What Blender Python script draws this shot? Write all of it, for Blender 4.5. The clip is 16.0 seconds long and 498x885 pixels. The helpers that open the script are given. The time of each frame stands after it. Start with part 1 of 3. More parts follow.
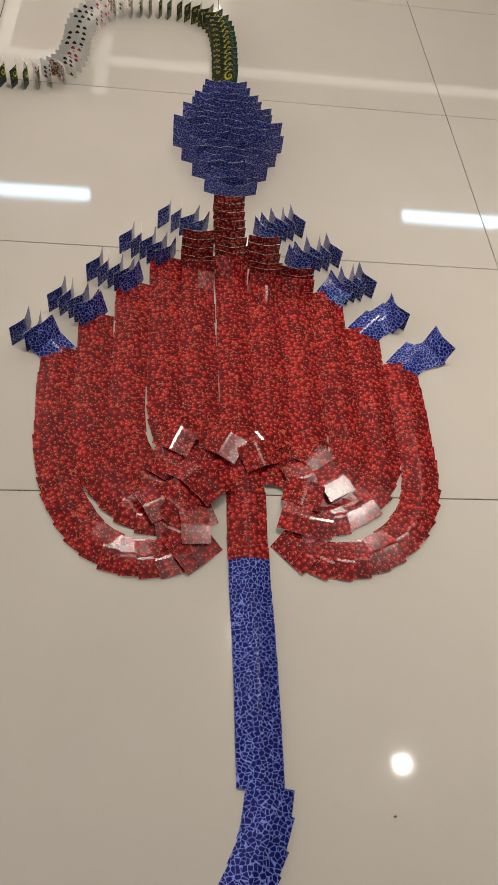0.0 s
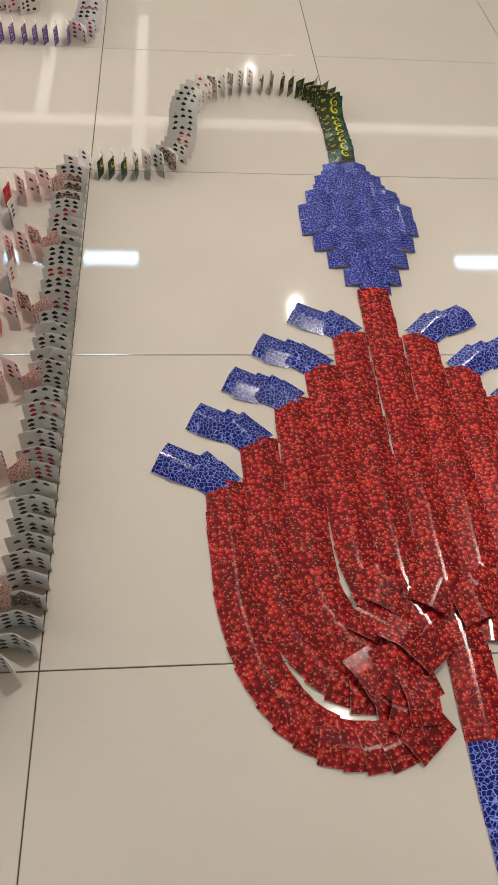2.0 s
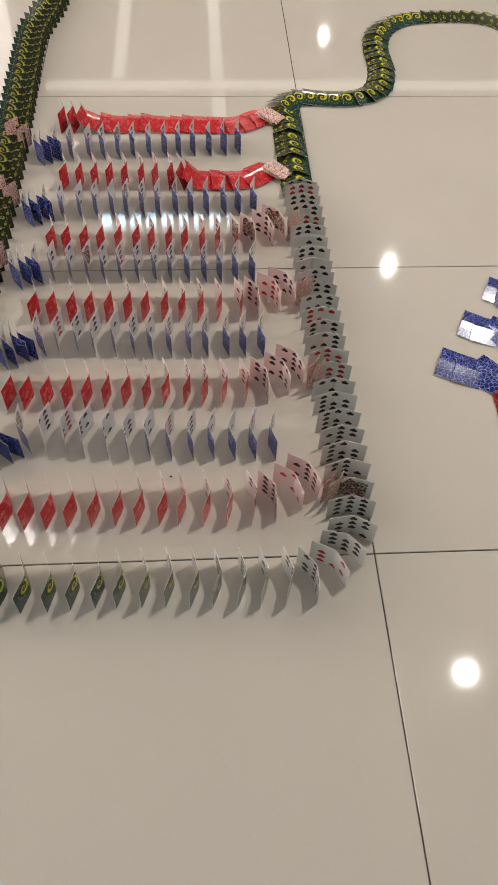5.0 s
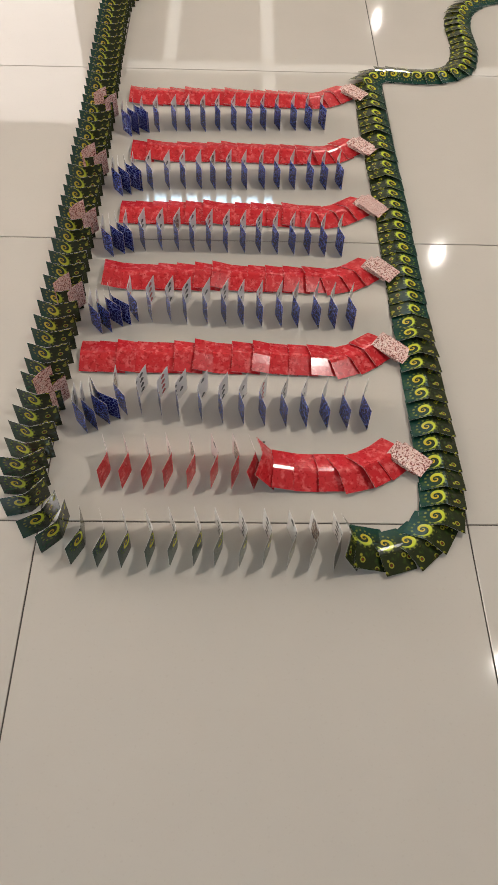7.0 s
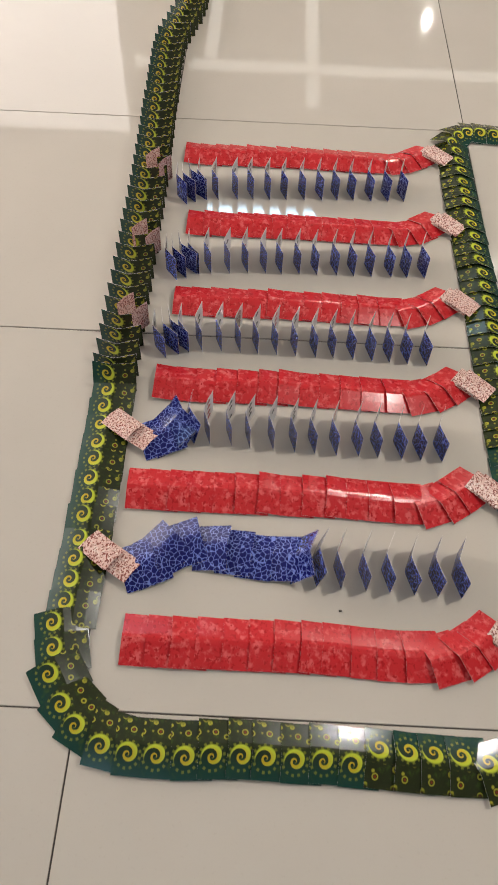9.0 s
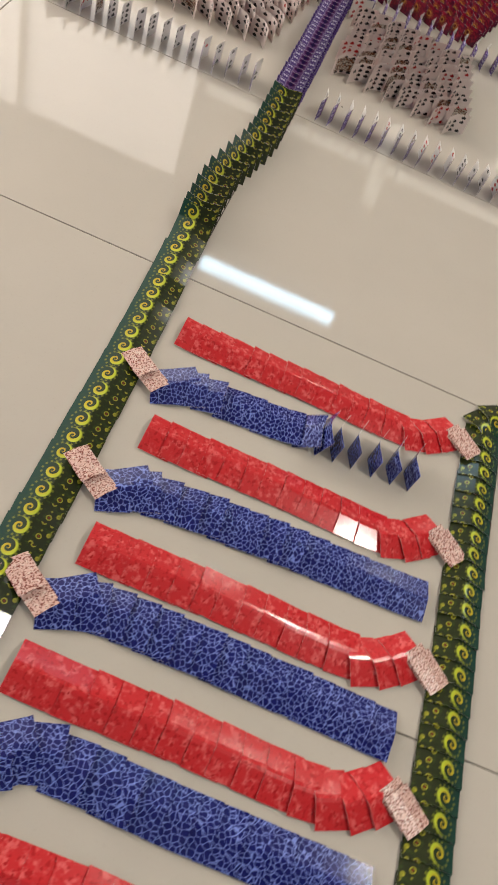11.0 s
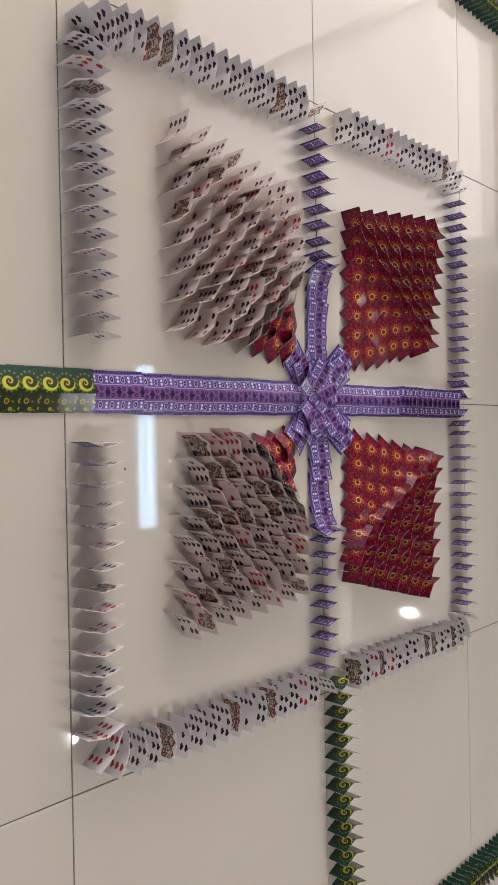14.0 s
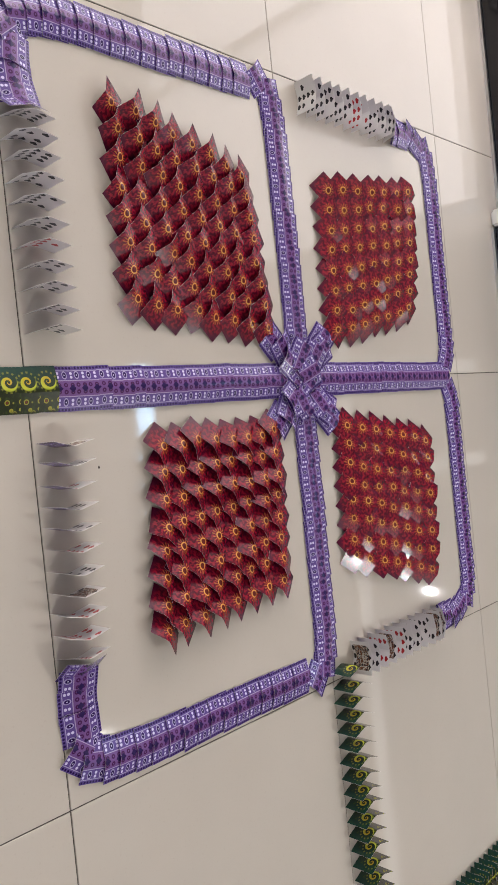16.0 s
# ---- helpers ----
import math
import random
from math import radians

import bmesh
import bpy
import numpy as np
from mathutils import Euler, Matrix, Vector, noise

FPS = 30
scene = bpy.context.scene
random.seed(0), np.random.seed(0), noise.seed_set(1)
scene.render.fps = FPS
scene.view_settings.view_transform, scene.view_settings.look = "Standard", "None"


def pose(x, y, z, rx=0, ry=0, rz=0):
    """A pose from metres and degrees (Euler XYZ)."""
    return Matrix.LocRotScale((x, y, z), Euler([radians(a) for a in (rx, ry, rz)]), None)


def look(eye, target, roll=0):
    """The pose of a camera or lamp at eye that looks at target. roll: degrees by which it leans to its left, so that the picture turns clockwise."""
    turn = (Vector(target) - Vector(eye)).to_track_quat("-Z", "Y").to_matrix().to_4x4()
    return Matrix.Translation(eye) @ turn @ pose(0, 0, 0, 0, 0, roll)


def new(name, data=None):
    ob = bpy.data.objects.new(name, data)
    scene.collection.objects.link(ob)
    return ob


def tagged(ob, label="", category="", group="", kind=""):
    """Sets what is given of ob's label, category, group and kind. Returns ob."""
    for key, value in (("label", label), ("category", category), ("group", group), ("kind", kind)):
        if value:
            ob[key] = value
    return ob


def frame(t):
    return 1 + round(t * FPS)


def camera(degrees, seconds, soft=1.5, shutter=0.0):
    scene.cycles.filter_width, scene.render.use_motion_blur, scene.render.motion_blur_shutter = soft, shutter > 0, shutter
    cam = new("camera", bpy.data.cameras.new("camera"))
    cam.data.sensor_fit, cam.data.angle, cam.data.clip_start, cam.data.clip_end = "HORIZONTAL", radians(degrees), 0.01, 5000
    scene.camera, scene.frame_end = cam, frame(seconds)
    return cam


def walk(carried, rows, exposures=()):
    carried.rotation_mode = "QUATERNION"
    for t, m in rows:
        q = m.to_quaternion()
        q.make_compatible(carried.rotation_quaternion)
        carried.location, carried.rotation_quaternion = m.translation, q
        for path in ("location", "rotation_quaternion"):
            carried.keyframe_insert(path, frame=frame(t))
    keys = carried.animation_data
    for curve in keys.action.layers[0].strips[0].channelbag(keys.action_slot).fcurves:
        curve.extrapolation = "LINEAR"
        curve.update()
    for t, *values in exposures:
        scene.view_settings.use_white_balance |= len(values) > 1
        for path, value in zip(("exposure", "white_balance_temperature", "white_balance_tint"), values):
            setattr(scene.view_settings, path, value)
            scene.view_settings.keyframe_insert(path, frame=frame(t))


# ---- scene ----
cam = camera(36.1, 16.0, soft=1.25, shutter=0.2)
PATH = [
    (0, (-0.203, -0.889, 1.46), (0.043, 0.257, -0.16), 11.5),
    (0.5, (-0.217, -0.83, 1.438), (0.001, 0.354, -0.16), 9.5),
    (1, (-0.3, -0.731, 1.436), (-0.095, 0.467, -0.153), 8.1),
    (1.5, (-0.458, -0.617, 1.409), (-0.251, 0.584, -0.176), 7.7),
    (2, (-0.552, -0.549, 1.369), (-0.356, 0.676, -0.199), 6.5),
    (2.5, (-0.589, -0.477, 1.345), (-0.435, 0.763, -0.218), 4.2),
    (3, (-0.615, -0.44, 1.318), (-0.497, 0.798, -0.248), 2.6),
    (3.5, (-0.657, -0.449, 1.293), (-0.57, 0.781, -0.281), 0.9),
    (4, (-0.796, -0.526, 1.299), (-0.702, 0.682, -0.292), 1.3),
    (4.5, (-0.985, -0.629, 1.268), (-0.886, 0.582, -0.32), 2.1),
    (5, (-1.108, -0.669, 1.26), (-0.997, 0.52, -0.344), 2.9),
    (7.5, (-1.253, -0.713, 1.243), (-1.243, 0.455, -0.38), 1.6),
    (8, (-1.272, -0.641, 1.244), (-1.297, 0.526, -0.38), 0.6),
    (8.2, (-1.284, -0.572, 1.247), (-1.316, 0.571, -0.394), 0.5),
    (10.3, (-1.408, 0.072, 1.205), (-1.356, 1.212, -0.443), 11.0),
    (10.5, (-1.401, 0.149, 1.214), (-1.35, 1.296, -0.423), 13.4),
    (11, (-1.412, 0.318, 1.226), (-1.309, 1.517, -0.371), 27.3),
    (11.5, (-1.408, 0.49, 1.289), (-1.283, 1.726, -0.279), 42.3),
    (12, (-1.474, 0.707, 1.318), (-1.312, 2.059, -0.147), 60.0),
    (12.2, (-1.485, 0.79, 1.318), (-1.334, 2.165, -0.108), 65.8),
    (12.5, (-1.50, 0.94, 1.318), (-1.360, 2.370, -0.064), 73.8),
    (13, (-1.451, 1.196, 1.338), (-1.382, 2.66, -0.024), 82.1),
    (13.5, (-1.461, 1.383, 1.317), (-1.427, 2.85, -0.043), 87.6),
    (14, (-1.496, 1.567, 1.29), (-1.485, 3.014, -0.09), 89.2),
    (14.5, (-1.51, 1.643, 1.279), (-1.508, 3.072, -0.12), 88.9),
    (15, (-1.508, 1.671, 1.285), (-1.507, 3.093, -0.122), 88.2),
    (15.5, (-1.5, 1.675, 1.292), (-1.494, 3.094, -0.117), 87.0),
    (16, (-1.478, 1.667, 1.292), (-1.449, 3.09, -0.113), 85.0),
]
LIGHTS = [(0, -0.06, 6450, 10), (1, 0.0, 6450, 10), (3, 0.24, 6450, 10), (5, 0.07, 6400, 10), (8, 0.06, 6350, 10), (10.5, 0.0, 6350, 9), (11.5, -0.15, 6550, 8), (12.2, -0.25, 6450, 9), (13, -0.42, 6150, 12), (14, -0.28, 6100, 12), (16, -0.20, 6000, 12)]
walk(cam, [(t, look(eye, target, roll)) for t, eye, target, roll in PATH], LIGHTS)

# ---- light ----
CEIL = 3.2
X_WEST = -5.6
world = bpy.data.worlds.new("world")
world.use_nodes = True
world.node_tree.nodes["Background"].inputs[0].default_value = (0.9, 0.93, 1.0, 1)
world.node_tree.nodes["Background"].inputs[1].default_value = 0.02
scene.world = world


def area(name, x, y, z, sx, sy, watts, color):
    d = bpy.data.lights.new(name, "AREA")
    d.shape, d.size, d.size_y, d.energy, d.color = "RECTANGLE", sx, sy, watts, color
    ob = new(name, d)
    ob.location = (x, y, z)
    return ob


WARM = (1.0, 0.94, 0.85)
COOL = (0.50, 0.78, 1.0)
# x, y, watts; the last two are unseen, added behind the camera as fill
TUBES_AND_FILL = [(-1.45, 5.10, 4.4), (2.72, 5.10, 4.4), (-1.45, -2.3, 10), (-4.2, -2.3, 14)]
# x, y, watts, full angle of the beam
SPOTS = [(0.53, 4.52, 50, 170), (0.40, 0.87, 44, 170), (1.30, 0.10, 5, 58), (0.42, 8.70, 26, 170)]
for x, y, watts in TUBES_AND_FILL:
    area("tube_and_fill_light", x, y, CEIL - 0.10, 1.18, 0.15, watts, COOL)
for x, y, watts, beam in SPOTS:
    area("down_light", x, y, CEIL - 0.03, 0.045, 0.045, watts, WARM).data.spread = radians(beam)
# an unseen glowing panel, added to brighten the floor from the west
window = area("west_fill_light", X_WEST + 0.12, 3.6, 1.75, 2.2, 6.4, 135, (1.0, 0.93, 0.87))
window.rotation_euler = (0, radians(-90), 0)
# the lit shop front above the black plinth
window = area("shop_front_light", -3.95, 4.46, 1.05, 3.3, 1.8, 19, (1.0, 0.92, 0.88))
window.rotation_euler = (radians(-90), 0, 0)


# ---- materials ----
def material(name, rough=0.4, metal=0.0):
    m = bpy.data.materials.new(name)
    m.use_nodes = True
    b = m.node_tree.nodes["Principled BSDF"]
    b.inputs["Roughness"].default_value = rough
    b.inputs["Metallic"].default_value = metal
    return m, m.node_tree, b


class G:
    """Short writing for shader node graphs."""

    def __init__(self, tree):
        self.t = tree

    def put(self, kind):
        return self.t.nodes.new(kind)

    def plug(self, value, socket):
        if isinstance(value, bpy.types.NodeSocket):
            self.t.links.new(value, socket)
        else:
            socket.default_value = value

    def m(self, op, a, b=0.0, c=0.0):
        n = self.put("ShaderNodeMath")
        n.operation = op
        for v, s in zip((a, b, c), n.inputs):
            self.plug(v, s)
        return n.outputs[0]

    def step(self, v, lo, hi):
        n = self.put("ShaderNodeMapRange")
        n.interpolation_type = "SMOOTHSTEP"
        self.plug(v, n.inputs[0])
        n.inputs[1].default_value, n.inputs[2].default_value = lo, hi
        return n.outputs[0]

    def mix(self, f, a, b):
        n = self.put("ShaderNodeMix")
        n.data_type = "RGBA"
        self.plug(f, n.inputs[0])
        self.plug(a if isinstance(a, bpy.types.NodeSocket) else (*a, 1), n.inputs[6])
        self.plug(b if isinstance(b, bpy.types.NodeSocket) else (*b, 1), n.inputs[7])
        return n.outputs[2]

    def xyz(self, x, y, z=0.0):
        n = self.put("ShaderNodeCombineXYZ")
        for v, s in zip((x, y, z), n.inputs):
            self.plug(v, s)
        return n.outputs[0]

    def noise(self, vec, scale, detail=2.0, rough=0.5):
        n = self.put("ShaderNodeTexNoise")
        self.t.links.new(vec, n.inputs["Vector"])
        n.inputs["Scale"].default_value, n.inputs["Detail"].default_value, n.inputs["Roughness"].default_value = scale, detail, rough
        return n.outputs["Fac"]

    def cells(self, vec, scale, feature="F1"):
        n = self.put("ShaderNodeTexVoronoi")
        n.feature = feature
        self.t.links.new(vec, n.inputs["Vector"])
        n.inputs["Scale"].default_value = scale
        return n

    def bump(self, height, strength, distance, b):
        n = self.put("ShaderNodeBump")
        n.inputs["Strength"].default_value, n.inputs["Distance"].default_value = strength, distance
        self.t.links.new(height, n.inputs["Height"])
        self.t.links.new(n.outputs[0], b.inputs["Normal"])


def card_graph(name, rough=0.24):
    """A card's print: u across and v up the card, in decimetres, and the card's own chance number."""
    mat, tree, b = material(name, rough)
    b.inputs["Specular IOR Level"].default_value = 0.4
    g = G(tree)
    uv = g.put("ShaderNodeUVMap").outputs[0]
    sep = g.put("ShaderNodeSeparateXYZ")
    tree.links.new(uv, sep.inputs[0])
    chance = g.put("ShaderNodeObjectInfo").outputs["Random"]
    return mat, tree, b, g, sep.outputs[0], sep.outputs[1], chance


def finish(tree, b, color):
    tree.links.new(color, b.inputs["Base Color"])


def face_material(name, paper):
    mat, tree, b, g, u, v, r = card_graph(name, 0.3)
    cu, cv = g.m("ADD", g.m("MULTIPLY", u, 4.2), 0.5), g.m("MULTIPLY", v, 6.6)
    fu, fv = g.m("SUBTRACT", g.m("FRACT", cu), 0.5), g.m("SUBTRACT", g.m("FRACT", cv), 0.5)
    # a pip: two lobes over a point
    d1 = g.m("ADD", g.m("POWER", g.m("MULTIPLY", g.m("SUBTRACT", g.m("ABSOLUTE", fu), 0.10), 1.0), 2.0), g.m("POWER", g.m("MULTIPLY", g.m("ADD", fv, 0.06), 0.8), 2.0))
    d2 = g.m("ADD", g.m("ABSOLUTE", g.m("MULTIPLY", fu, 1.1)), g.m("ABSOLUTE", g.m("MULTIPLY", g.m("SUBTRACT", fv, 0.06), 0.75)))
    pip = g.m("MAXIMUM", g.m("LESS_THAN", d1, 0.042), g.m("LESS_THAN", d2, 0.27))
    white = g.put("ShaderNodeTexWhiteNoise")
    white.noise_dimensions = "3D"
    tree.links.new(g.xyz(g.m("FLOOR", cu), g.m("FLOOR", cv), g.m("MULTIPLY", r, 91.0)), white.inputs["Vector"])
    have = g.m("GREATER_THAN", white.outputs["Value"], 0.30)
    inside = g.m("LESS_THAN", g.m("ABSOLUTE", u), 0.37)
    pip = g.m("MULTIPLY", g.m("MULTIPLY", pip, have), inside)
    red = g.m("GREATER_THAN", g.m("FRACT", g.m("MULTIPLY", r, 17.0)), 0.80)
    ink = g.mix(red, (0.012, 0.011, 0.012), (0.42, 0.02, 0.02))
    col = g.mix(pip, paper, ink)
    # court cards: a busy framed picture
    vec = g.xyz(g.m("ABSOLUTE", u), v, g.m("MULTIPLY", r, 40.0))
    n1, n2 = g.noise(vec, 16, 3), g.noise(vec, 30, 2)
    pic = g.mix(g.step(n1, 0.46, 0.52), (0.55, 0.50, 0.42), (0.18, 0.07, 0.03))
    pic = g.mix(g.step(n2, 0.56, 0.60), pic, (0.02, 0.018, 0.03))
    box = g.m("MULTIPLY", g.m("LESS_THAN", g.m("ABSOLUTE", u), 0.34), g.m("LESS_THAN", g.m("ABSOLUTE", g.m("SUBTRACT", v, 0.315)), 0.21))
    court = g.m("MULTIPLY", box, g.m("GREATER_THAN", g.m("FRACT", g.m("MULTIPLY", r, 7.3)), 0.86))
    finish(tree, b, g.mix(court, col, pic))
    return mat


def berry_material():
    """Heaped red berries, each with its own small glint, and thin orange stalks."""
    mat, tree, b, g, u, v, r = card_graph("red_berry_back", 0.2)
    vec = g.xyz(u, v, g.m("MULTIPLY", r, 30.0))
    vor = g.cells(vec, 8.5)
    vor.inputs["Randomness"].default_value = 0.8
    d = vor.outputs["Distance"]
    tone = g.noise(vec, 3.0, 2)
    ripe = g.mix(g.step(tone, 0.42, 0.62), (0.27, 0.007, 0.009), (0.43, 0.017, 0.013))
    col = g.mix(g.step(d, 0.30, 0.66), ripe, (0.105, 0.004, 0.006))
    off = g.put("ShaderNodeVectorMath")
    off.operation = "SUBTRACT"
    tree.links.new(vec, off.inputs[0])
    tree.links.new(vor.outputs["Position"], off.inputs[1])
    sep = g.put("ShaderNodeSeparateXYZ")
    tree.links.new(off.outputs[0], sep.inputs[0])
    du, dv = g.m("ADD", sep.outputs[0], 0.016), g.m("SUBTRACT", sep.outputs[1], 0.014)
    glint = g.step(g.m("SQRT", g.m("ADD", g.m("MULTIPLY", du, du), g.m("MULTIPLY", dv, dv))), 0.024, 0.010)
    col = g.mix(g.m("MULTIPLY", glint, 0.5), col, (0.66, 0.20, 0.18))
    line = g.m("ABSOLUTE", g.m("SUBTRACT", g.noise(vec, 4.5, 1), 0.5))
    col = g.mix(g.m("MULTIPLY", g.step(line, 0.012, 0.003), 0.65), col, (0.50, 0.13, 0.06))
    finish(tree, b, col)
    return mat


def net_material(name, scale, cell, line):
    mat, tree, b, g, u, v, r = card_graph(name, 0.2)
    vec = g.xyz(u, v, g.m("MULTIPLY", r, 30.0))
    warp = g.put("ShaderNodeVectorMath")
    warp.operation = "ADD"
    tree.links.new(vec, warp.inputs[0])
    tree.links.new(g.xyz(g.m("MULTIPLY", g.noise(vec, 12, 1), 0.05), 0.0), warp.inputs[1])
    e = g.cells(warp.outputs[0], scale, "DISTANCE_TO_EDGE").outputs["Distance"]
    dark = g.mix(g.noise(vec, 9.0, 2), cell, [c * 1.6 for c in cell])
    finish(tree, b, g.mix(g.step(e, 0.066, 0.034), dark, line))
    return mat


def mottled_material(name, base, light, dark, scale, rough=0.18, cut=0.57):
    mat, tree, b, g, u, v, r = card_graph(name, rough)
    vec = g.xyz(u, v, g.m("MULTIPLY", r, 30.0))
    n = g.noise(vec, scale, 3, 0.6)
    col = g.mix(g.step(n, 0.48, 0.68), base, light)
    n2 = g.noise(vec, scale * 2.1, 2)
    finish(tree, b, g.mix(g.step(n2, cut, cut + 0.08), col, dark))
    return mat


def polar(g, u, v, cu, cv):
    du, dv = g.m("SUBTRACT", u, cu), g.m("SUBTRACT", v, cv)
    rad = g.m("SQRT", g.m("ADD", g.m("MULTIPLY", du, du), g.m("MULTIPLY", dv, dv)))
    return rad, g.m("ARCTAN2", dv, du)


def spiral_material(name, side):
    """Dark green fractal print: a large yellow spiral on one half, a band of small rings on the other."""
    mat, tree, b, g, u, v, r = card_graph(name, 0.15)
    vec = g.xyz(u, v, g.m("MULTIPLY", r, 0.0))
    rad, ang = polar(g, u, v, 0.14 * side, 0.42)
    turn = g.m("SINE", g.m("ADD", ang, g.m("MULTIPLY", g.m("LOGARITHM", g.m("ADD", rad, 0.004), 2.718), 4.2 * side)))
    arm = g.m("MULTIPLY", g.step(turn, 0.05, 0.40), g.step(rad, 0.185, 0.15))
    bead = g.m("SINE", g.m("MULTIPLY", ang, 13.0))
    edge = g.m("MULTIPLY", g.step(bead, 0.0, 0.4), g.m("MULTIPLY", g.step(rad, 0.165, 0.175), g.step(rad, 0.215, 0.205)))
    grade = g.step(g.m("MULTIPLY", u, side), -0.1, 0.45)
    base = g.mix(grade, (0.020, 0.026, 0.009), (0.008, 0.046, 0.035))
    base = g.mix(g.m("MULTIPLY", g.step(g.noise(vec, 9, 2), 0.5, 0.75), 0.5), base, (0.05, 0.10, 0.012))
    # small rings
    cell = g.cells(g.xyz(u, v, 3.0), 7.2)
    ring = g.m("ABSOLUTE", g.m("SUBTRACT", cell.outputs["Distance"], 0.30))
    band = g.m("MULTIPLY", g.step(g.m("MULTIPLY", u, -side), 0.08, 0.14), g.step(g.m("MULTIPLY", u, -side), 0.44, 0.36))
    rings = g.m("MULTIPLY", g.step(ring, 0.095, 0.04), band)
    base = g.mix(g.m("MULTIPLY", g.step(cell.outputs["Distance"], 0.2, 0.1), band), base, (0.16, 0.03, 0.012))
    col = g.mix(rings, base, (0.34, 0.33, 0.03))
    col = g.mix(g.m("MULTIPLY", edge, 0.45), col, (0.30, 0.33, 0.03))
    col = g.mix(arm, col, g.mix(g.step(rad, 0.04, 0.16), (0.50, 0.36, 0.02), (0.48, 0.55, 0.04)))
    col = g.mix(g.step(rad, 0.022, 0.014), col, (0.012, 0.03, 0.015))
    finish(tree, b, col)
    return mat


def lace_material():
    """Violet print in lengthwise bands: dark teeth, pale dot pairs between dark ovals, a row of plum flowers and diamonds."""
    mat, tree, b, g, u, v, r = card_graph("violet_back", 0.2)
    au = g.m("ABSOLUTE", u)
    fold = lambda count, shift=0.5: g.m("DIVIDE", g.m("SUBTRACT", g.m("FRACT", g.m("ADD", g.m("MULTIPLY", v, count), shift)), 0.5), count)
    whole, half, quarter, eighth = fold(3.5), fold(3.5, 0.0), fold(7.0), fold(14.0)

    def disc(cu, f, squash=1.0):
        du = g.m("SUBTRACT", au, cu)
        return g.m("SQRT", g.m("ADD", g.m("MULTIPLY", du, du), g.m("POWER", g.m("MULTIPLY", f, squash), 2.0)))

    gem = lambda f, size: g.step(g.m("ADD", au, g.m("ABSOLUTE", f)), size, size - 0.012)
    oval = disc(0.262, half, 1.5)
    flower = disc(0.068, quarter)
    dark = g.m("MAXIMUM", g.step(oval, 0.056, 0.044), g.step(disc(0.405, eighth), 0.030, 0.020))
    dark = g.m("MAXIMUM", dark, gem(whole, 0.085))
    plum = g.m("MULTIPLY", g.step(flower, 0.050, 0.038), g.m("GREATER_THAN", flower, 0.016))
    pale = g.m("MAXIMUM", g.step(disc(0.225, whole), 0.034, 0.024), g.step(disc(0.300, whole), 0.034, 0.024))
    pale = g.m("MAXIMUM", pale, g.m("MULTIPLY", g.step(g.m("ABSOLUTE", g.m("SUBTRACT", oval, 0.070)), 0.013, 0.006), 0.6))
    pale = g.m("MAXIMUM", pale, g.step(oval, 0.018, 0.012))
    for line in (0.155, 0.352):
        pale = g.m("MAXIMUM", pale, g.m("MULTIPLY", g.step(g.m("ABSOLUTE", g.m("SUBTRACT", au, line)), 0.011, 0.005), 0.5))
    base = g.mix(g.step(au, 0.16, 0.17), (0.150, 0.065, 0.235), (0.105, 0.062, 0.250))
    base = g.mix(plum, base, (0.055, 0.008, 0.070))
    base = g.mix(dark, base, (0.018, 0.006, 0.070))
    finish(tree, b, g.mix(pale, base, (0.62, 0.56, 0.80)))
    return mat


def sun_material():
    """Maroon print of feathered petals round a yellow sun."""
    mat, tree, b, g, u, v, r = card_graph("maroon_sun_back", 0.2)
    rad, ang = polar(g, u, v, 0.0, 0.36)
    wave = g.noise(g.xyz(g.m("MULTIPLY", u, 9.0), g.m("MULTIPLY", v, 9.0), g.m("MULTIPLY", r, 20.0)), 1.0, 1)
    rays = g.m("SINE", g.m("ADD", g.m("MULTIPLY", ang, 15.0), g.m("MULTIPLY", wave, 5.0)))
    petal = g.m("SINE", g.m("ADD", g.m("MULTIPLY", ang, 11.0), g.m("MULTIPLY", g.m("SINE", g.m("MULTIPLY", rad, 42.0)), 1.6)))
    feather = g.noise(g.xyz(g.m("MULTIPLY", ang, 5.0), g.m("MULTIPLY", rad, 3.0), r), 3.0, 2)
    base = g.mix(g.step(g.m("ADD", g.m("MULTIPLY", petal, 0.12), feather), 0.40, 0.62), (0.070, 0.002, 0.014), (0.27, 0.007, 0.024))
    base = g.mix(g.step(rad, 0.32, 0.46), base, (0.07, 0.003, 0.022))
    ring = g.step(g.m("ABSOLUTE", g.m("SUBTRACT", rad, 0.078)), 0.018, 0.007)
    reach = g.m("ADD", 0.13, g.m("MULTIPLY", wave, 0.10))
    spike = g.m("MULTIPLY", g.m("MULTIPLY", g.step(rays, 0.35, 0.8), g.m("LESS_THAN", rad, reach)), g.m("GREATER_THAN", rad, 0.07))
    col = g.mix(g.m("MULTIPLY", spike, 0.7), base, (0.55, 0.16, 0.03))
    col = g.mix(g.m("MULTIPLY", ring, 0.9), col, (0.74, 0.34, 0.06))
    col = g.mix(g.step(rad, 0.060, 0.045), col, (0.10, 0.012, 0.008))
    finish(tree, b, col)
    return mat


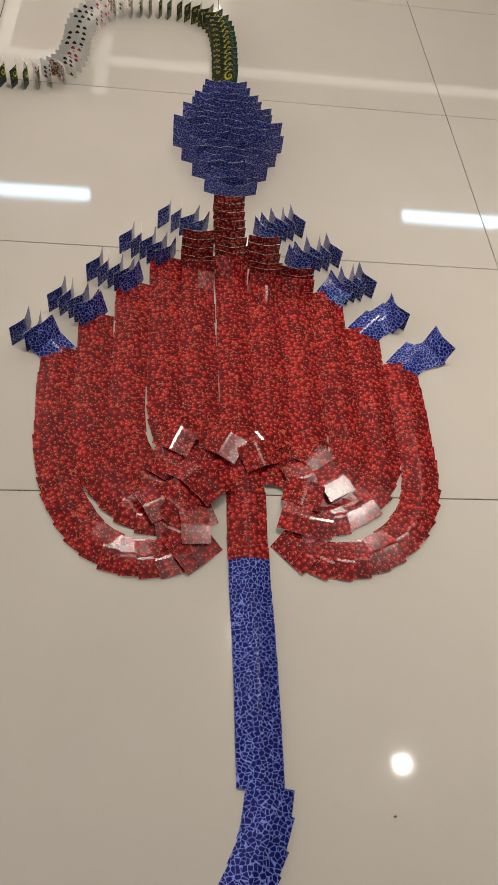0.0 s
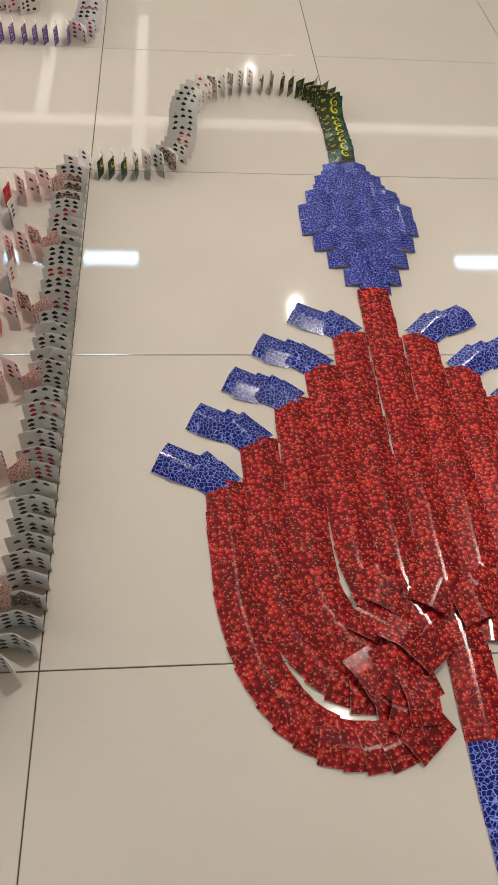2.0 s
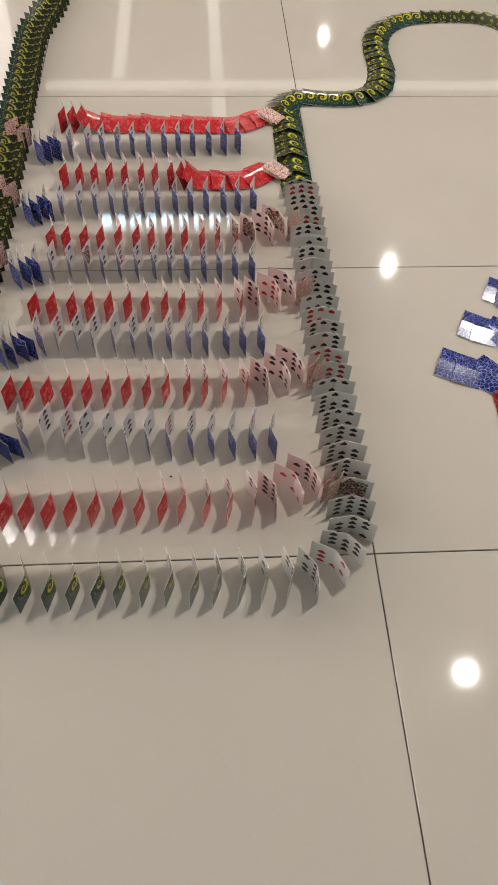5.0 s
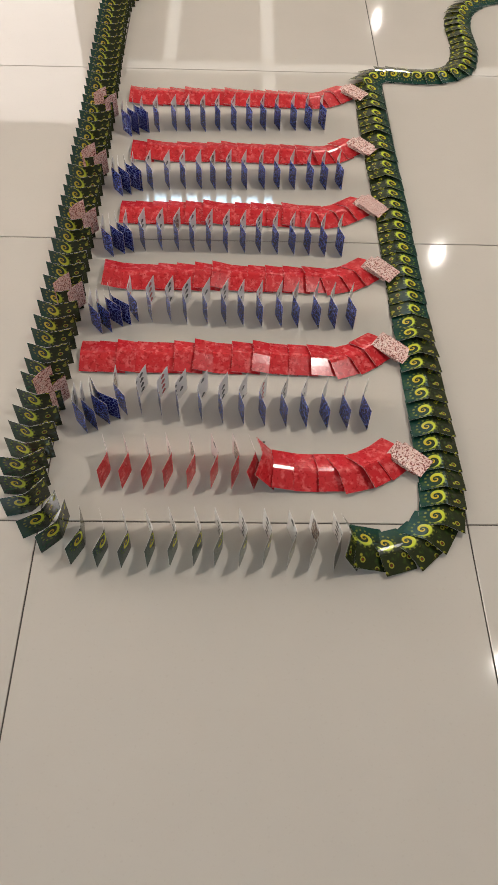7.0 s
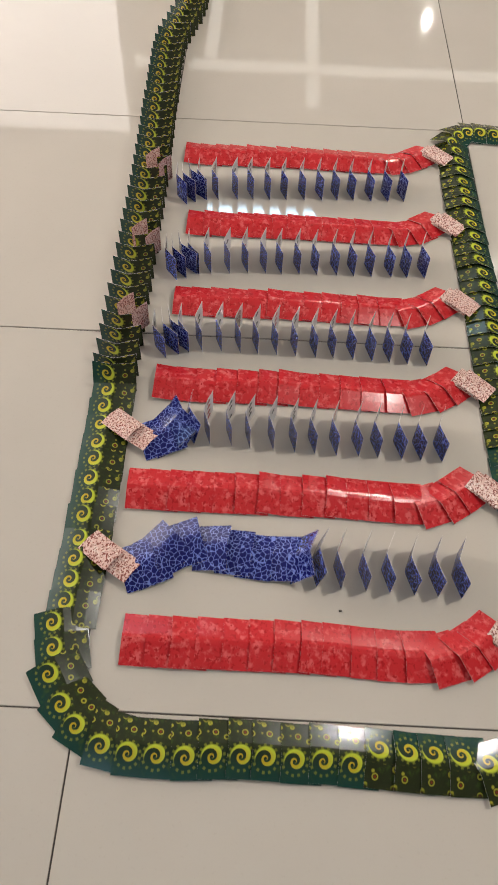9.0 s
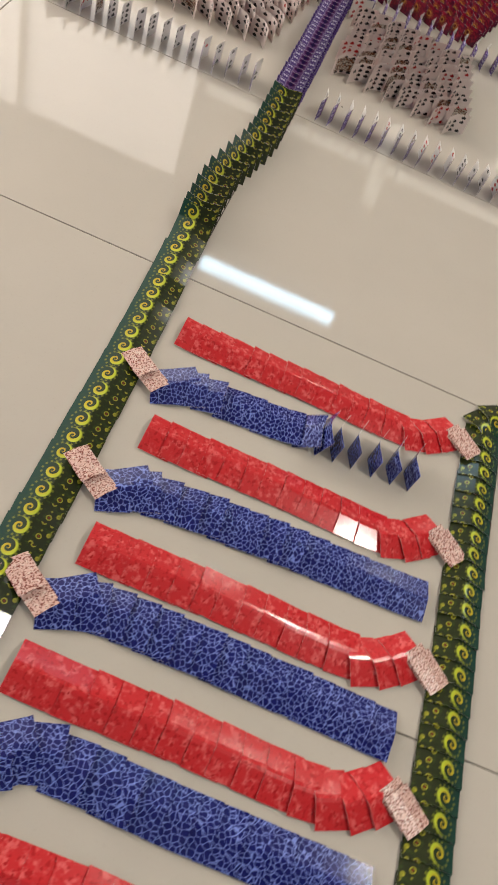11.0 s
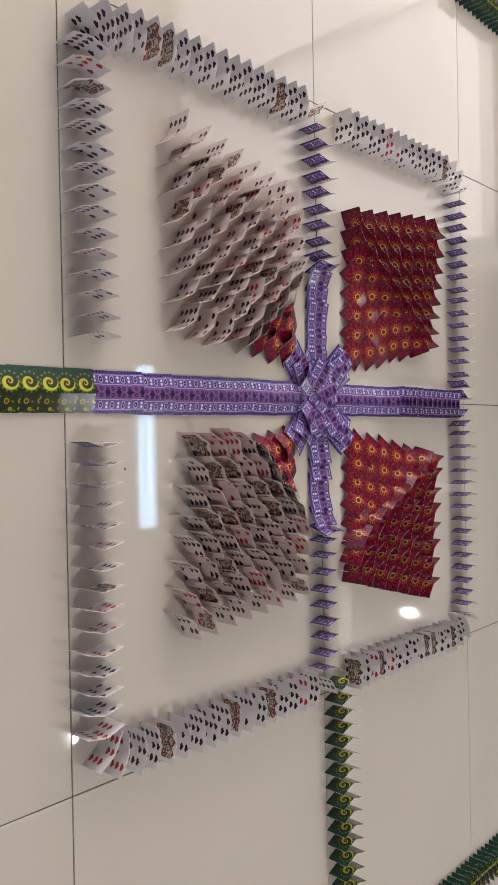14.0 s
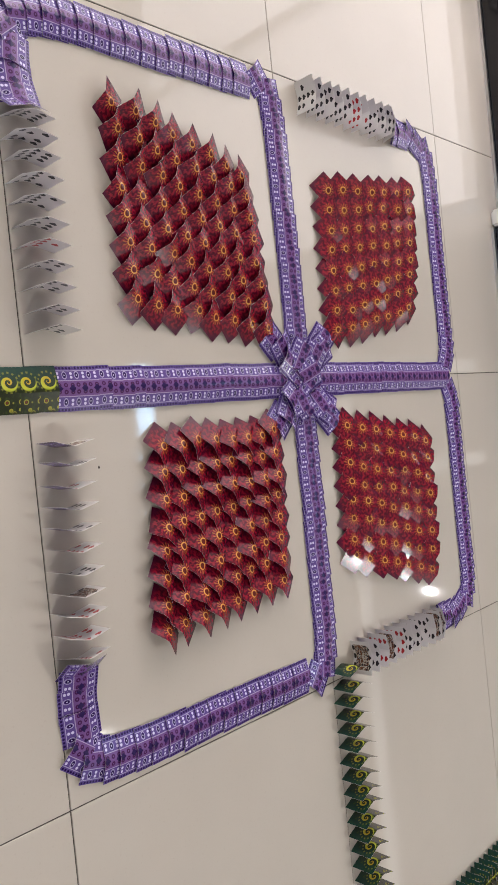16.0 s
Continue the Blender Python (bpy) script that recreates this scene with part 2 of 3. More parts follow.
FACE = face_material("card_face", (0.72, 0.69, 0.66))
# white faces with the bounce from nearby red backs put into the paper colour
BOUNCEFACE = face_material("red_bounce_card_face", (0.70, 0.60, 0.57))
BERRY = berry_material()
NET = net_material("blue_net_back", 11.4, (0.004, 0.006, 0.085), (0.17, 0.23, 0.62))
FINENET = net_material("blue_fine_net_back", 14.0, (0.007, 0.009, 0.105), (0.16, 0.20, 0.55))
SCARLET = mottled_material("scarlet_back", (0.56, 0.022, 0.028), (0.70, 0.11, 0.11), (0.42, 0.012, 0.016), 7.0)
FLORAL = mottled_material("pink_floral_back", (0.70, 0.46, 0.40), (0.80, 0.66, 0.60), (0.22, 0.05, 0.035), 15.0, 0.35, 0.505)
SPIRAL_A = spiral_material("green_spiral_back", 1)
SPIRAL_B = spiral_material("green_spiral_back_turned", -1)
LACE = lace_material()
SUN = sun_material()


def plain(name, color, rough, metal=0.0, vary=0.12, scale=6.0, bump=0.0):
    mat, tree, b = material(name, rough, metal)
    g = G(tree)
    co = g.put("ShaderNodeTexCoord").outputs["Object"]
    n = g.noise(co, scale, 4, 0.6)
    finish(tree, b, g.mix(n, [c * (1 - vary) for c in color], [c * (1 + vary) for c in color]))
    if bump:
        g.bump(g.noise(co, scale * 12, 3), bump, 0.001, b)
    return mat


def tile_material():
    mat, tree, b = material("polished_tile", 0.07)
    b.inputs["Coat Weight"].default_value = 0.35
    b.inputs["Coat Roughness"].default_value = 0.035
    g = G(tree)
    co = g.put("ShaderNodeTexCoord").outputs["Object"]
    r = g.put("ShaderNodeObjectInfo").outputs["Random"]
    shift = g.put("ShaderNodeVectorMath")
    shift.operation = "ADD"
    tree.links.new(co, shift.inputs[0])
    tree.links.new(g.xyz(g.m("MULTIPLY", r, 50.0), r), shift.inputs[1])
    n = g.noise(shift.outputs[0], 3.0, 4, 0.6)
    speck = g.noise(shift.outputs[0], 160.0, 2)
    col = g.mix(n, (0.49, 0.445, 0.388), (0.55, 0.500, 0.440))
    col = g.mix(g.m("MULTIPLY", g.step(speck, 0.60, 0.75), 0.18), col, (0.42, 0.36, 0.29))
    finish(tree, b, col)
    smear = g.noise(shift.outputs[0], 5.0, 3, 0.7)
    rough = g.put("ShaderNodeMapRange")
    tree.links.new(smear, rough.inputs[0])
    rough.inputs[3].default_value, rough.inputs[4].default_value = 0.025, 0.05
    tree.links.new(rough.outputs[0], b.inputs["Roughness"])
    return mat


TILE = tile_material()
GROUT = plain("grout", (0.06, 0.05, 0.042), 0.9)
WALL = plain("wall_paint", (0.46, 0.43, 0.39), 0.6)
CEILING = plain("ceiling_paint", (0.55, 0.53, 0.49), 0.8)
BLACK = plain("black_glass", (0.012, 0.012, 0.014), 0.15)
STEEL = plain("brushed_steel", (0.62, 0.62, 0.62), 0.28, 1.0)
WHITE = plain("white_enamel", (0.78, 0.78, 0.77), 0.35)


def glowing(name, color, strength):
    mat, tree, b = material(name)
    b.inputs["Emission Color"].default_value = (*color, 1)
    b.inputs["Emission Strength"].default_value = strength
    return mat


TUBE_GLOW = glowing("tube_glow", COOL, 8.0)
WEST_FILL_GLOW = glowing("west_fill_glow", (1.0, 0.86, 0.74), 3.0)
SHOP_GLOW = glowing("shop_glow", (1.0, 0.90, 0.84), 0.5)
BAND_GLOW = glowing("band_glow", (1.0, 0.94, 0.84), 1.05)
SPOT_GLOW = glowing("spot_glow", (1.0, 0.93, 0.82), 40.0)


# ---- mesh helpers ----
def box(bm, x0, x1, y0, y1, z0, z1):
    m = Matrix.Translation(((x0 + x1) / 2, (y0 + y1) / 2, (z0 + z1) / 2)) @ Matrix.Diagonal((x1 - x0, y1 - y0, z1 - z0, 1))
    bmesh.ops.create_cube(bm, size=1, matrix=m)
    return bm


def mesh_of(name, bm, *mats):
    me = bpy.data.meshes.new(name)
    bm.to_mesh(me)
    bm.free()
    for m in mats:
        me.materials.append(m)
    return me


def part(name, bm, mat, parent=None, label=""):
    ob = new(name, mesh_of(name, bm, mat))
    ob.parent = parent
    return tagged(ob, label)


def slab(name, x0, x1, y0, y1, z0, z1, mat, parent=None, label="", bevel=0.0):
    bm = box(bmesh.new(), x0, x1, y0, y1, z0, z1)
    if bevel:
        bmesh.ops.bevel(bm, geom=bm.edges[:], offset=bevel, segments=2, affect="EDGES")
    return part(name, bm, mat, parent, label)


# ---- cards ----
W, H, THICK = 0.088, 0.063, 0.0005
FOLD = math.radians(20)


def card_mesh(name, back, face, w=W, h=H, fold=FOLD):
    """A playing card stood on its long edge, creased upright down the middle so that both wings sweep forward (+y)."""
    xs = [-w / 2, -w / 2 * 0.55, -w * 0.07, 0, w * 0.07, w / 2 * 0.55, w / 2]
    soft = lambda x: math.tan(fold) * (math.sqrt(x * x + (w * 0.05) ** 2) - w * 0.05)
    bm = bmesh.new()
    uv = bm.loops.layers.uv.new("print")
    grid = []
    for side, off in ((0, 0.0), (1, THICK)):
        grid.append([[bm.verts.new((x, soft(x) + off, z)) for z in (0, h)] for x in xs])
    def quad(vs, mi):
        f = bm.faces.new(vs)
        f.material_index = mi
        for l in f.loops:
            l[uv].uv = (l.vert.co.x * 10, l.vert.co.z * 10)
    b, f = grid
    n = len(xs)
    for i in range(n - 1):
        quad((b[i][0], b[i + 1][0], b[i + 1][1], b[i][1]), 0)
        quad((f[i + 1][0], f[i][0], f[i][1], f[i + 1][1]), 1)
        quad((b[i][1], b[i + 1][1], f[i + 1][1], f[i][1]), 1)
        quad((b[i + 1][0], b[i][0], f[i][0], f[i + 1][0]), 1)
    quad((b[0][0], b[0][1], f[0][1], f[0][0]), 1)
    quad((b[n - 1][1], b[n - 1][0], f[n - 1][0], f[n - 1][1]), 1)
    return mesh_of(name, bm, back, face)


CARDS = {}


def card_data(back, face=FACE):
    """The card with this print, and how far its wings' tips sink below its crease when it lies."""
    key = (back.name, face.name)
    if key not in CARDS:
        fold, w, h = FOLD, W, H
        if back == BERRY:
            fold, w = math.radians(15), 0.088
        if back == LACE:
            fold = math.radians(15)
        if back == FLORAL:
            fold, w, h = math.radians(9), 0.048, 0.068
        CARDS[key] = (card_mesh("card", back, face, w, h, fold), math.tan(fold) * w / 2)
    return CARDS[key]


MOVES = []
FALL = 0.22
rng = random.Random(5)


def card_pose(x, y, heading, angle, z, drop):
    """A card at a place, leaning angle degrees forward from upright; a fallen one is raised until its wings' tips touch the floor."""
    lift = drop * math.sin(math.radians(max(0, angle))) * 0.98
    return pose(x, y, z + lift, 0, 0, heading) @ pose(0, 0, 0, -angle)


def add_card(owner, base, data, x, y, heading, t0, rest, z=0.0):
    """One card of a run, that starts to fall at t0 and comes to lie at rest degrees."""
    mesh, drop = data
    ob = new("card", mesh)
    ob.parent = owner
    place = lambda a: pose(*[-c for c in base]) @ card_pose(x, y, heading, a, z, drop)
    at = lambda t: rest * min(1.0, max(0.0, (t - t0) / FALL)) ** 1.7
    ob.matrix_basis = place(at(0))
    ob.rotation_mode = "QUATERNION"
    if t0 + FALL > 0 and t0 < 16:
        times = sorted({frame(t) for t in (0, t0, t0 + FALL * 0.35, t0 + FALL * 0.65, t0 + FALL, 16) if 0 <= t <= 16})
        MOVES.append((ob, [((f - 1) / FPS, place(at((f - 1) / FPS))) for f in times]))
    return ob


def smooth(points, step=0.004):
    """Samples of a rounded line through points of x, y and an optional time: places, travelled lengths, times by length."""
    p = [Vector(q[:2]) for q in points]
    p = [p[0] * 2 - p[1]] + p + [p[-1] * 2 - p[-2]]
    out, marks = [], []
    for i in range(1, len(p) - 2):
        a, b, c, d = p[i - 1:i + 3]
        n = max(2, int((c - b).length / step))
        marks.append(len(out))
        for k in range(n):
            t = k / n
            out.append(0.5 * ((2 * b) + (c - a) * t + (2 * a - 5 * b + 4 * c - d) * t * t + (3 * b - a - 3 * c + d) * t ** 3))
    marks.append(len(out))
    out.append(p[-2])
    s = [0.0]
    for a, b in zip(out, out[1:]):
        s.append(s[-1] + (b - a).length)
    keys = [(s[m], q[2]) for m, q in zip(marks, points) if len(q) > 2]
    return out, s, keys


def when(keys, s):
    if not keys:
        return -9
    if len(keys) == 1:
        return keys[0][1]
    for (s0, t0), (s1, t1) in zip(keys, keys[1:]):
        if s <= s1 or (s1, t1) == keys[-1]:
            return t0 + (t1 - t0) * (s - s0) / max(1e-6, s1 - s0)


def run(label, points, backs, gap, group="", rest=85.0, face=FACE, jitter=1.0, name="card_run", offset=0.0, lead=0.0):
    """A run of cards stood like dominoes along a line. backs: a print, or (from which part of the length, print) pairs."""
    line, s, keys = smooth(points)
    base = (line[0].x, line[0].y, 0)
    owner = new(name)
    owner.location = base
    tagged(owner, label, "playing cards", group)
    if not isinstance(backs, list):
        backs = [(0.0, backs)]
    total, i = s[-1], 0
    n = max(1, round((total - offset) / gap))
    for k in range(n + 1):
        d = offset + (total - offset) * k / n + (rng.uniform(-0.05, 0.05) * gap if 0 < k < n else 0)
        while i < len(s) - 2 and s[i + 1] < d:
            i += 1
        a, b = line[max(0, i - 3)], line[min(len(line) - 1, i + 4)]
        heading = math.degrees(math.atan2(b.y - a.y, b.x - a.x)) - 90
        back = [m for f, m in backs if f <= d / total][-1]
        p = line[i]
        side = Vector((-(b - a).y, (b - a).x)).normalized() * rng.uniform(-0.0012, 0.0012) * jitter
        add_card(owner, base, card_data(back, face), p.x + side.x, p.y + side.y, heading + rng.gauss(0, jitter * 0.7), when(keys, d) - lead, rest + rng.uniform(-0.7, 0.7))
    return owner


def loose(owner, base, back, x, y, heading, z, rest=86.0, face=FACE):
    add_card(owner, base, card_data(back, face), x, y, heading, -9, rest, z)


# ---- the floor and the room ----
T = 0.8
X0, X1, Y0, Y1 = -7, 6, -4, 13


def room():
    floor = slab("floor", X0 * T, X1 * T, Y0 * T, Y1 * T, -0.2, -0.0025, GROUT)
    tagged(floor, "polished beige porcelain floor tiles with thin dark joints", "floor", kind="structure")
    bm = box(bmesh.new(), 0.0013, T - 0.0013, 0.0013, T - 0.0013, -0.012, 0)
    top = [e for e in bm.edges if all(v.co.z > -0.001 for v in e.verts)]
    bmesh.ops.bevel(bm, geom=top, offset=0.0008, segments=1, affect="EDGES")
    data = mesh_of("tile", bm, TILE)
    for i in range(X0, X1):
        for j in range(Y0, Y1):
            ob = new("tile", data)
            ob.parent = floor
            ob.location = (i * T, j * T, 0)
    x0, x1, y0, y1 = X0 * T, X1 * T, Y0 * T, Y1 * T
    # unseen walls, added to enclose the floor and bounce the lamps' light
    for name, a in (("wall_west", (x0 - 0.2, x0, y0, y1)), ("wall_east", (x1, x1 + 0.2, y0, y1)), ("wall_south", (x0, x1, y0 - 0.2, y0)), ("wall_north", (x0, x1, y1, y1 + 0.2))):
        tagged(slab(name, *a, 0, CEIL, WALL), "plain pale painted wall, unseen, added to close the room", "wall", kind="structure")
    tagged(slab("ceiling", x0, x1, y0, y1, CEIL, CEIL + 0.2, CEILING), "pale painted ceiling", "ceiling", kind="structure")


def ceiling_lamps():
    # the two southern battens only house the added fill
    for x, y, watts in TUBES_AND_FILL:
        lamp = new("tube_and_fill_lamp")
        lamp.location = (x, y, CEIL)
        tagged(lamp, "white ceiling batten with two bare fluorescent tubes; the southern pair is added fill", "ceiling lamp", "tube lamps under the ceiling")
        slab("batten", -0.62, 0.62, -0.095, 0.095, -0.05, 0, WHITE, lamp, bevel=0.004)
        for side in (-0.045, 0.045):
            bm = bmesh.new()
            bmesh.ops.create_cone(bm, cap_ends=True, segments=12, radius1=0.014, radius2=0.014, depth=1.18, matrix=pose(0, side, -0.07, 0, 90, 0))
            part("tube", bm, TUBE_GLOW, lamp, "glowing white glass tube")
    for x, y, watts, beam in SPOTS:
        lamp = new("downlight")
        lamp.location = (x, y, CEIL)
        tagged(lamp, "round recessed ceiling downlight with a white rim", "ceiling lamp", "downlights in the ceiling")
        bm = bmesh.new()
        bmesh.ops.create_cone(bm, cap_ends=True, segments=24, radius1=0.055, radius2=0.065, depth=0.016, matrix=pose(0, 0, -0.008))
        part("rim", bm, WHITE, lamp)
        bm = bmesh.new()
        bmesh.ops.create_cone(bm, cap_ends=True, segments=24, radius1=0.022, radius2=0.022, depth=0.006, matrix=pose(0, 0, -0.0195))
        part("lens", bm, SPOT_GLOW if beam > 90 else WHITE, lamp, "frosted glass lens")


def glow_bands():
    """Bands of dim glow added to the far ceiling, for its pale mirrored stripes."""
    for x0, x1, y0, y1 in ((-5.4, 4.6, 7.50, 7.68), (-2.06, -1.92, 7.74, 10.2), (-0.96, -0.82, 6.9, 7.44), (-0.96, -0.82, 7.74, 10.2)):
        ob = slab("ceiling_glow_band", x0, x1, y0, y1, CEIL - 0.012, CEIL - 0.002, BAND_GLOW)
        tagged(ob, "long dim warm band of added glow on the far ceiling", "ceiling lamp", "light slots of the far ceiling")


def west_fill_panel():
    """A long glowing panel on the west wall, unseen and added as fill light."""
    unit = new("west_fill_panel")
    unit.location = (X_WEST, 3.6, 0)
    tagged(unit, "long framed glowing panel added as fill on the west wall", "shop window")
    slab("pane", 0.02, 0.05, -3.2, 3.2, 0.65, 2.85, WEST_FILL_GLOW, unit, "glowing warm fill pane")
    for y in (-3.24, -1.07, 1.07, 3.24):
        slab("mullion", 0.0, 0.10, y - 0.04, y + 0.04, 0.6, 2.9, STEEL, unit)
    slab("sill", 0.0, 0.14, -3.28, 3.28, 0.55, 0.62, STEEL, unit)
    slab("head", 0.0, 0.10, -3.28, 3.28, 2.88, 2.95, STEEL, unit)


def shop_plinth():
    """The shop front by the end of the floor: a low black plinth under a lit window."""
    unit = new("shop_front")
    unit.location = (-2.2, 4.42, 0)
    tagged(unit, "lit shop front on a low glossy black plinth", "shop front")
    slab("plinth", -3.39, 0.0, 0.0, 0.5, 0, 0.075, BLACK, unit, "low glossy black plinth", bevel=0.004)
    slab("edge_trim", -3.39, 0.0, -0.012, -0.002, 0.0, 0.012, STEEL, unit, "thin pale metal edge strip")
    slab("window", -3.36, -0.10, 0.06, 0.09, 0.09, 1.98, SHOP_GLOW, unit, "glowing shop window")
    for x in (-3.37, -2.26, -1.16, -0.05):
        slab("mullion", x - 0.025, x + 0.025, 0.02, 0.10, 0.076, 2.0, STEEL, unit)
    slab("head", -3.39, 0.0, 0.02, 0.12, 2.005, 2.10, STEEL, unit)
    slab("corner_post", 0.004, 0.065, -0.07, 0.06, 0, 0.5, WHITE, unit, "white metal corner post", bevel=0.008)
    slab("side_panel", 0.07, 2.6, -0.06, 0.5, 0, 0.10, BLACK, unit, "low glossy black plinth", bevel=0.004)
    slab("side_trim", 0.07, 2.6, -0.078, -0.062, 0, 0.012, STEEL, unit, "thin pale metal edge strip")


room()
ceiling_lamps()
glow_bands()
west_fill_panel()
shop_plinth()


# ---- the leaf ----
def leaf():
    run("blue net-printed playing cards fallen in an overlapping stem", [(-0.23, -1.06), (-0.14, -0.92), (-0.045, -0.79), (-0.004, -0.715), (0.008, -0.67)], NET, 0.040, jitter=1.6)
    run("blue net-printed playing cards fallen in an overlapping stem", [(0.003, -0.615), (0.004, -0.40), (0.003, -0.225)], NET, 0.036, jitter=0.6)
    run("red berry-printed playing cards fallen in an overlapping stem", [(0.003, -0.20), (0.004, -0.02)], BERRY, 0.036)
    strips = [
        [(-0.080, -0.105), (-0.144, -0.152), (-0.242, -0.157), (-0.325, -0.113), (-0.390, -0.020), (-0.425, 0.10), (-0.438, 0.25), (-0.440, 0.345)],
        [(-0.075, -0.035), (-0.150, -0.066), (-0.232, -0.050), (-0.303, 0.018), (-0.340, 0.095), (-0.351, 0.20), (-0.355, 0.32), (-0.357, 0.465)],
        [(-0.100, 0.010), (-0.168, 0.014), (-0.222, 0.055), (-0.258, 0.125), (-0.269, 0.22), (-0.269, 0.40), (-0.270, 0.590)],
        [(-0.085, 0.030), (-0.135, 0.090), (-0.168, 0.180), (-0.180, 0.30), (-0.183, 0.48), (-0.184, 0.695)],
        [(-0.045, 0.020), (-0.080, 0.128), (-0.092, 0.27), (-0.098, 0.56, -0.35), (-0.099, 0.815, 0.24)],
        [(0.004, 0.000), (-0.003, 0.127), (-0.005, 0.345), (-0.006, 0.60, -0.35), (-0.006, 0.975, 0.56)],
        [(0.060, 0.020), (0.076, 0.15), (0.081, 0.27), (0.083, 0.50, -0.35), (0.087, 0.805, 0.2)],
        [(0.090, 0.010), (0.136, 0.070), (0.163, 0.17), (0.168, 0.42, -0.6), (0.171, 0.685, 0.05)],
        [(0.120, -0.010), (0.195, 0.020), (0.246, 0.095), (0.255, 0.20), (0.253, 0.36), (0.256, 0.590)],
        [(0.100, -0.055), (0.175, -0.062), (0.270, -0.015), (0.322, 0.07), (0.336, 0.15), (0.339, 0.27), (0.339, 0.460)],
        [(0.082, -0.098), (0.139, -0.148), (0.236, -0.160), (0.342, -0.105), (0.408, 0.00), (0.424, 0.14), (0.426, 0.27), (0.425, 0.340)],
    ]
    for pts in strips:
        run("red berry-printed playing cards fallen in an overlapping strip", pts, BERRY, 0.036, "red strips of the card leaf", jitter=1.5)
    # petals at the strips' ends
    starts = [(-0.15, 0.30), (0.0, 0.42), (0.02, 0.46), (0.08, 0.52), (0.25, 0.80)]
    left = [[(-0.440, 0.400), (-0.492, 0.452), (-0.540, 0.480), (-0.585, 0.478)], [(-0.357, 0.520), (-0.412, 0.572), (-0.462, 0.600), (-0.505, 0.598)],
            [(-0.262, 0.645), (-0.325, 0.692), (-0.375, 0.717), (-0.418, 0.716)], [(-0.179, 0.755), (-0.243, 0.808), (-0.295, 0.835), (-0.338, 0.835)],
            [(-0.088, 0.875), (-0.141, 0.923), (-0.193, 0.953), (-0.238, 0.951)]]
    for (a, b), p in zip(starts, left):
        pts = [(p[0][0] + 0.004, p[0][1] - 0.012, a - 0.1), (p[1][0] + 0.016, p[1][1] - 0.024), (p[2][0] + 0.034, p[2][1] - 0.040), (p[2][0] + 0.010, p[2][1] - 0.029, b - 0.15)]
        run("blue net-printed playing cards in a curved petal row", pts, NET, 0.034, "blue petals of the card leaf")
    for (a, b), p, x in zip([(-0.5, -0.05), (-0.4, 0.05), (-0.15, 0.3), (-0.05, 0.4), (0.1, 0.62)], left, (0.427, 0.338, 0.257, 0.172, 0.089)):
        x0, y0 = p[0]
        pts = [(x - 0.004, y0 - 0.020, a), (x + x0 - p[1][0] - 0.016, p[1][1] - 0.030), (x + x0 - p[2][0] - 0.034, p[2][1] - 0.046), (x + x0 - p[2][0] - 0.010, p[2][1] - 0.035, b - 0.05)]
        run("blue net-printed playing cards in a curved petal row", pts, NET, 0.034, "blue petals of the card leaf")
    # cards knocked loose about the root
    owner = new("loose_cards")
    base = (-0.1, 0.0, 0)
    owner.location = base
    tagged(owner, "loose red berry-printed playing cards fallen across each other", "playing cards")
    for x, y, h, z, lean in ((-0.15, 0.06, 60, 0.016, 86), (-0.13, 0.12, 20, 0.020, 80), (-0.09, 0.00, 75, 0.018, 84), (-0.17, -0.02, 120, 0.018, 86), (-0.06, 0.09, -30, 0.018, 78), (-0.12, -0.07, 50, 0.016, 83),
                             (-0.10, 0.05, 140, 0.022, 76), (-0.14, -0.05, 15, 0.020, 79), (-0.08, -0.09, 95, 0.018, 82), (-0.17, 0.10, -25, 0.020, 82), (-0.05, -0.02, 40, 0.024, 74), (-0.11, -0.12, 70, 0.014, 84),
                             (0.10, 0.02, -70, 0.018, 86), (0.14, 0.07, -40, 0.018, 82), (0.08, -0.05, -110, 0.017, 84), (0.17, 0.01, -60, 0.020, 85), (0.05, 0.06, 20, 0.020, 79), (0.12, -0.04, -20, 0.018, 80), (0.07, 0.10, 35, 0.018, 81)):
        loose(owner, base, BERRY, x, y, h, z, lean)


def diamond():
    """A field of cards in staggered rows, one card wide at both tips."""
    owner = new("card_diamond")
    base = (0.003, 1.05, 0)
    owner.location = base
    tagged(owner, "blue net-printed playing cards packed in a diamond field", "playing cards")
    # a long row and a short one in turn, so that the sides are stepped
    widths = [0.088, 0.160, 0.120, 0.232, 0.180, 0.297, 0.250, 0.350, 0.300, 0.350, 0.290, 0.290, 0.230, 0.212, 0.160, 0.142]
    for k, w in enumerate(widths):
        n = max(1, math.ceil((w - 0.02) / W))
        for i in range(n):
            x = 0.004 + (0 if n == 1 else (w - W) * (i / (n - 1) - 0.5))
            add_card(owner, base, card_data(FINENET), x, 1.022 + 0.0372 * k, rng.gauss(0, 0.9), 0.62 + k * 0.054, 83 + rng.uniform(-1, 1), 0.0015 * (i % 2))
    return owner


leaf()
diamond()


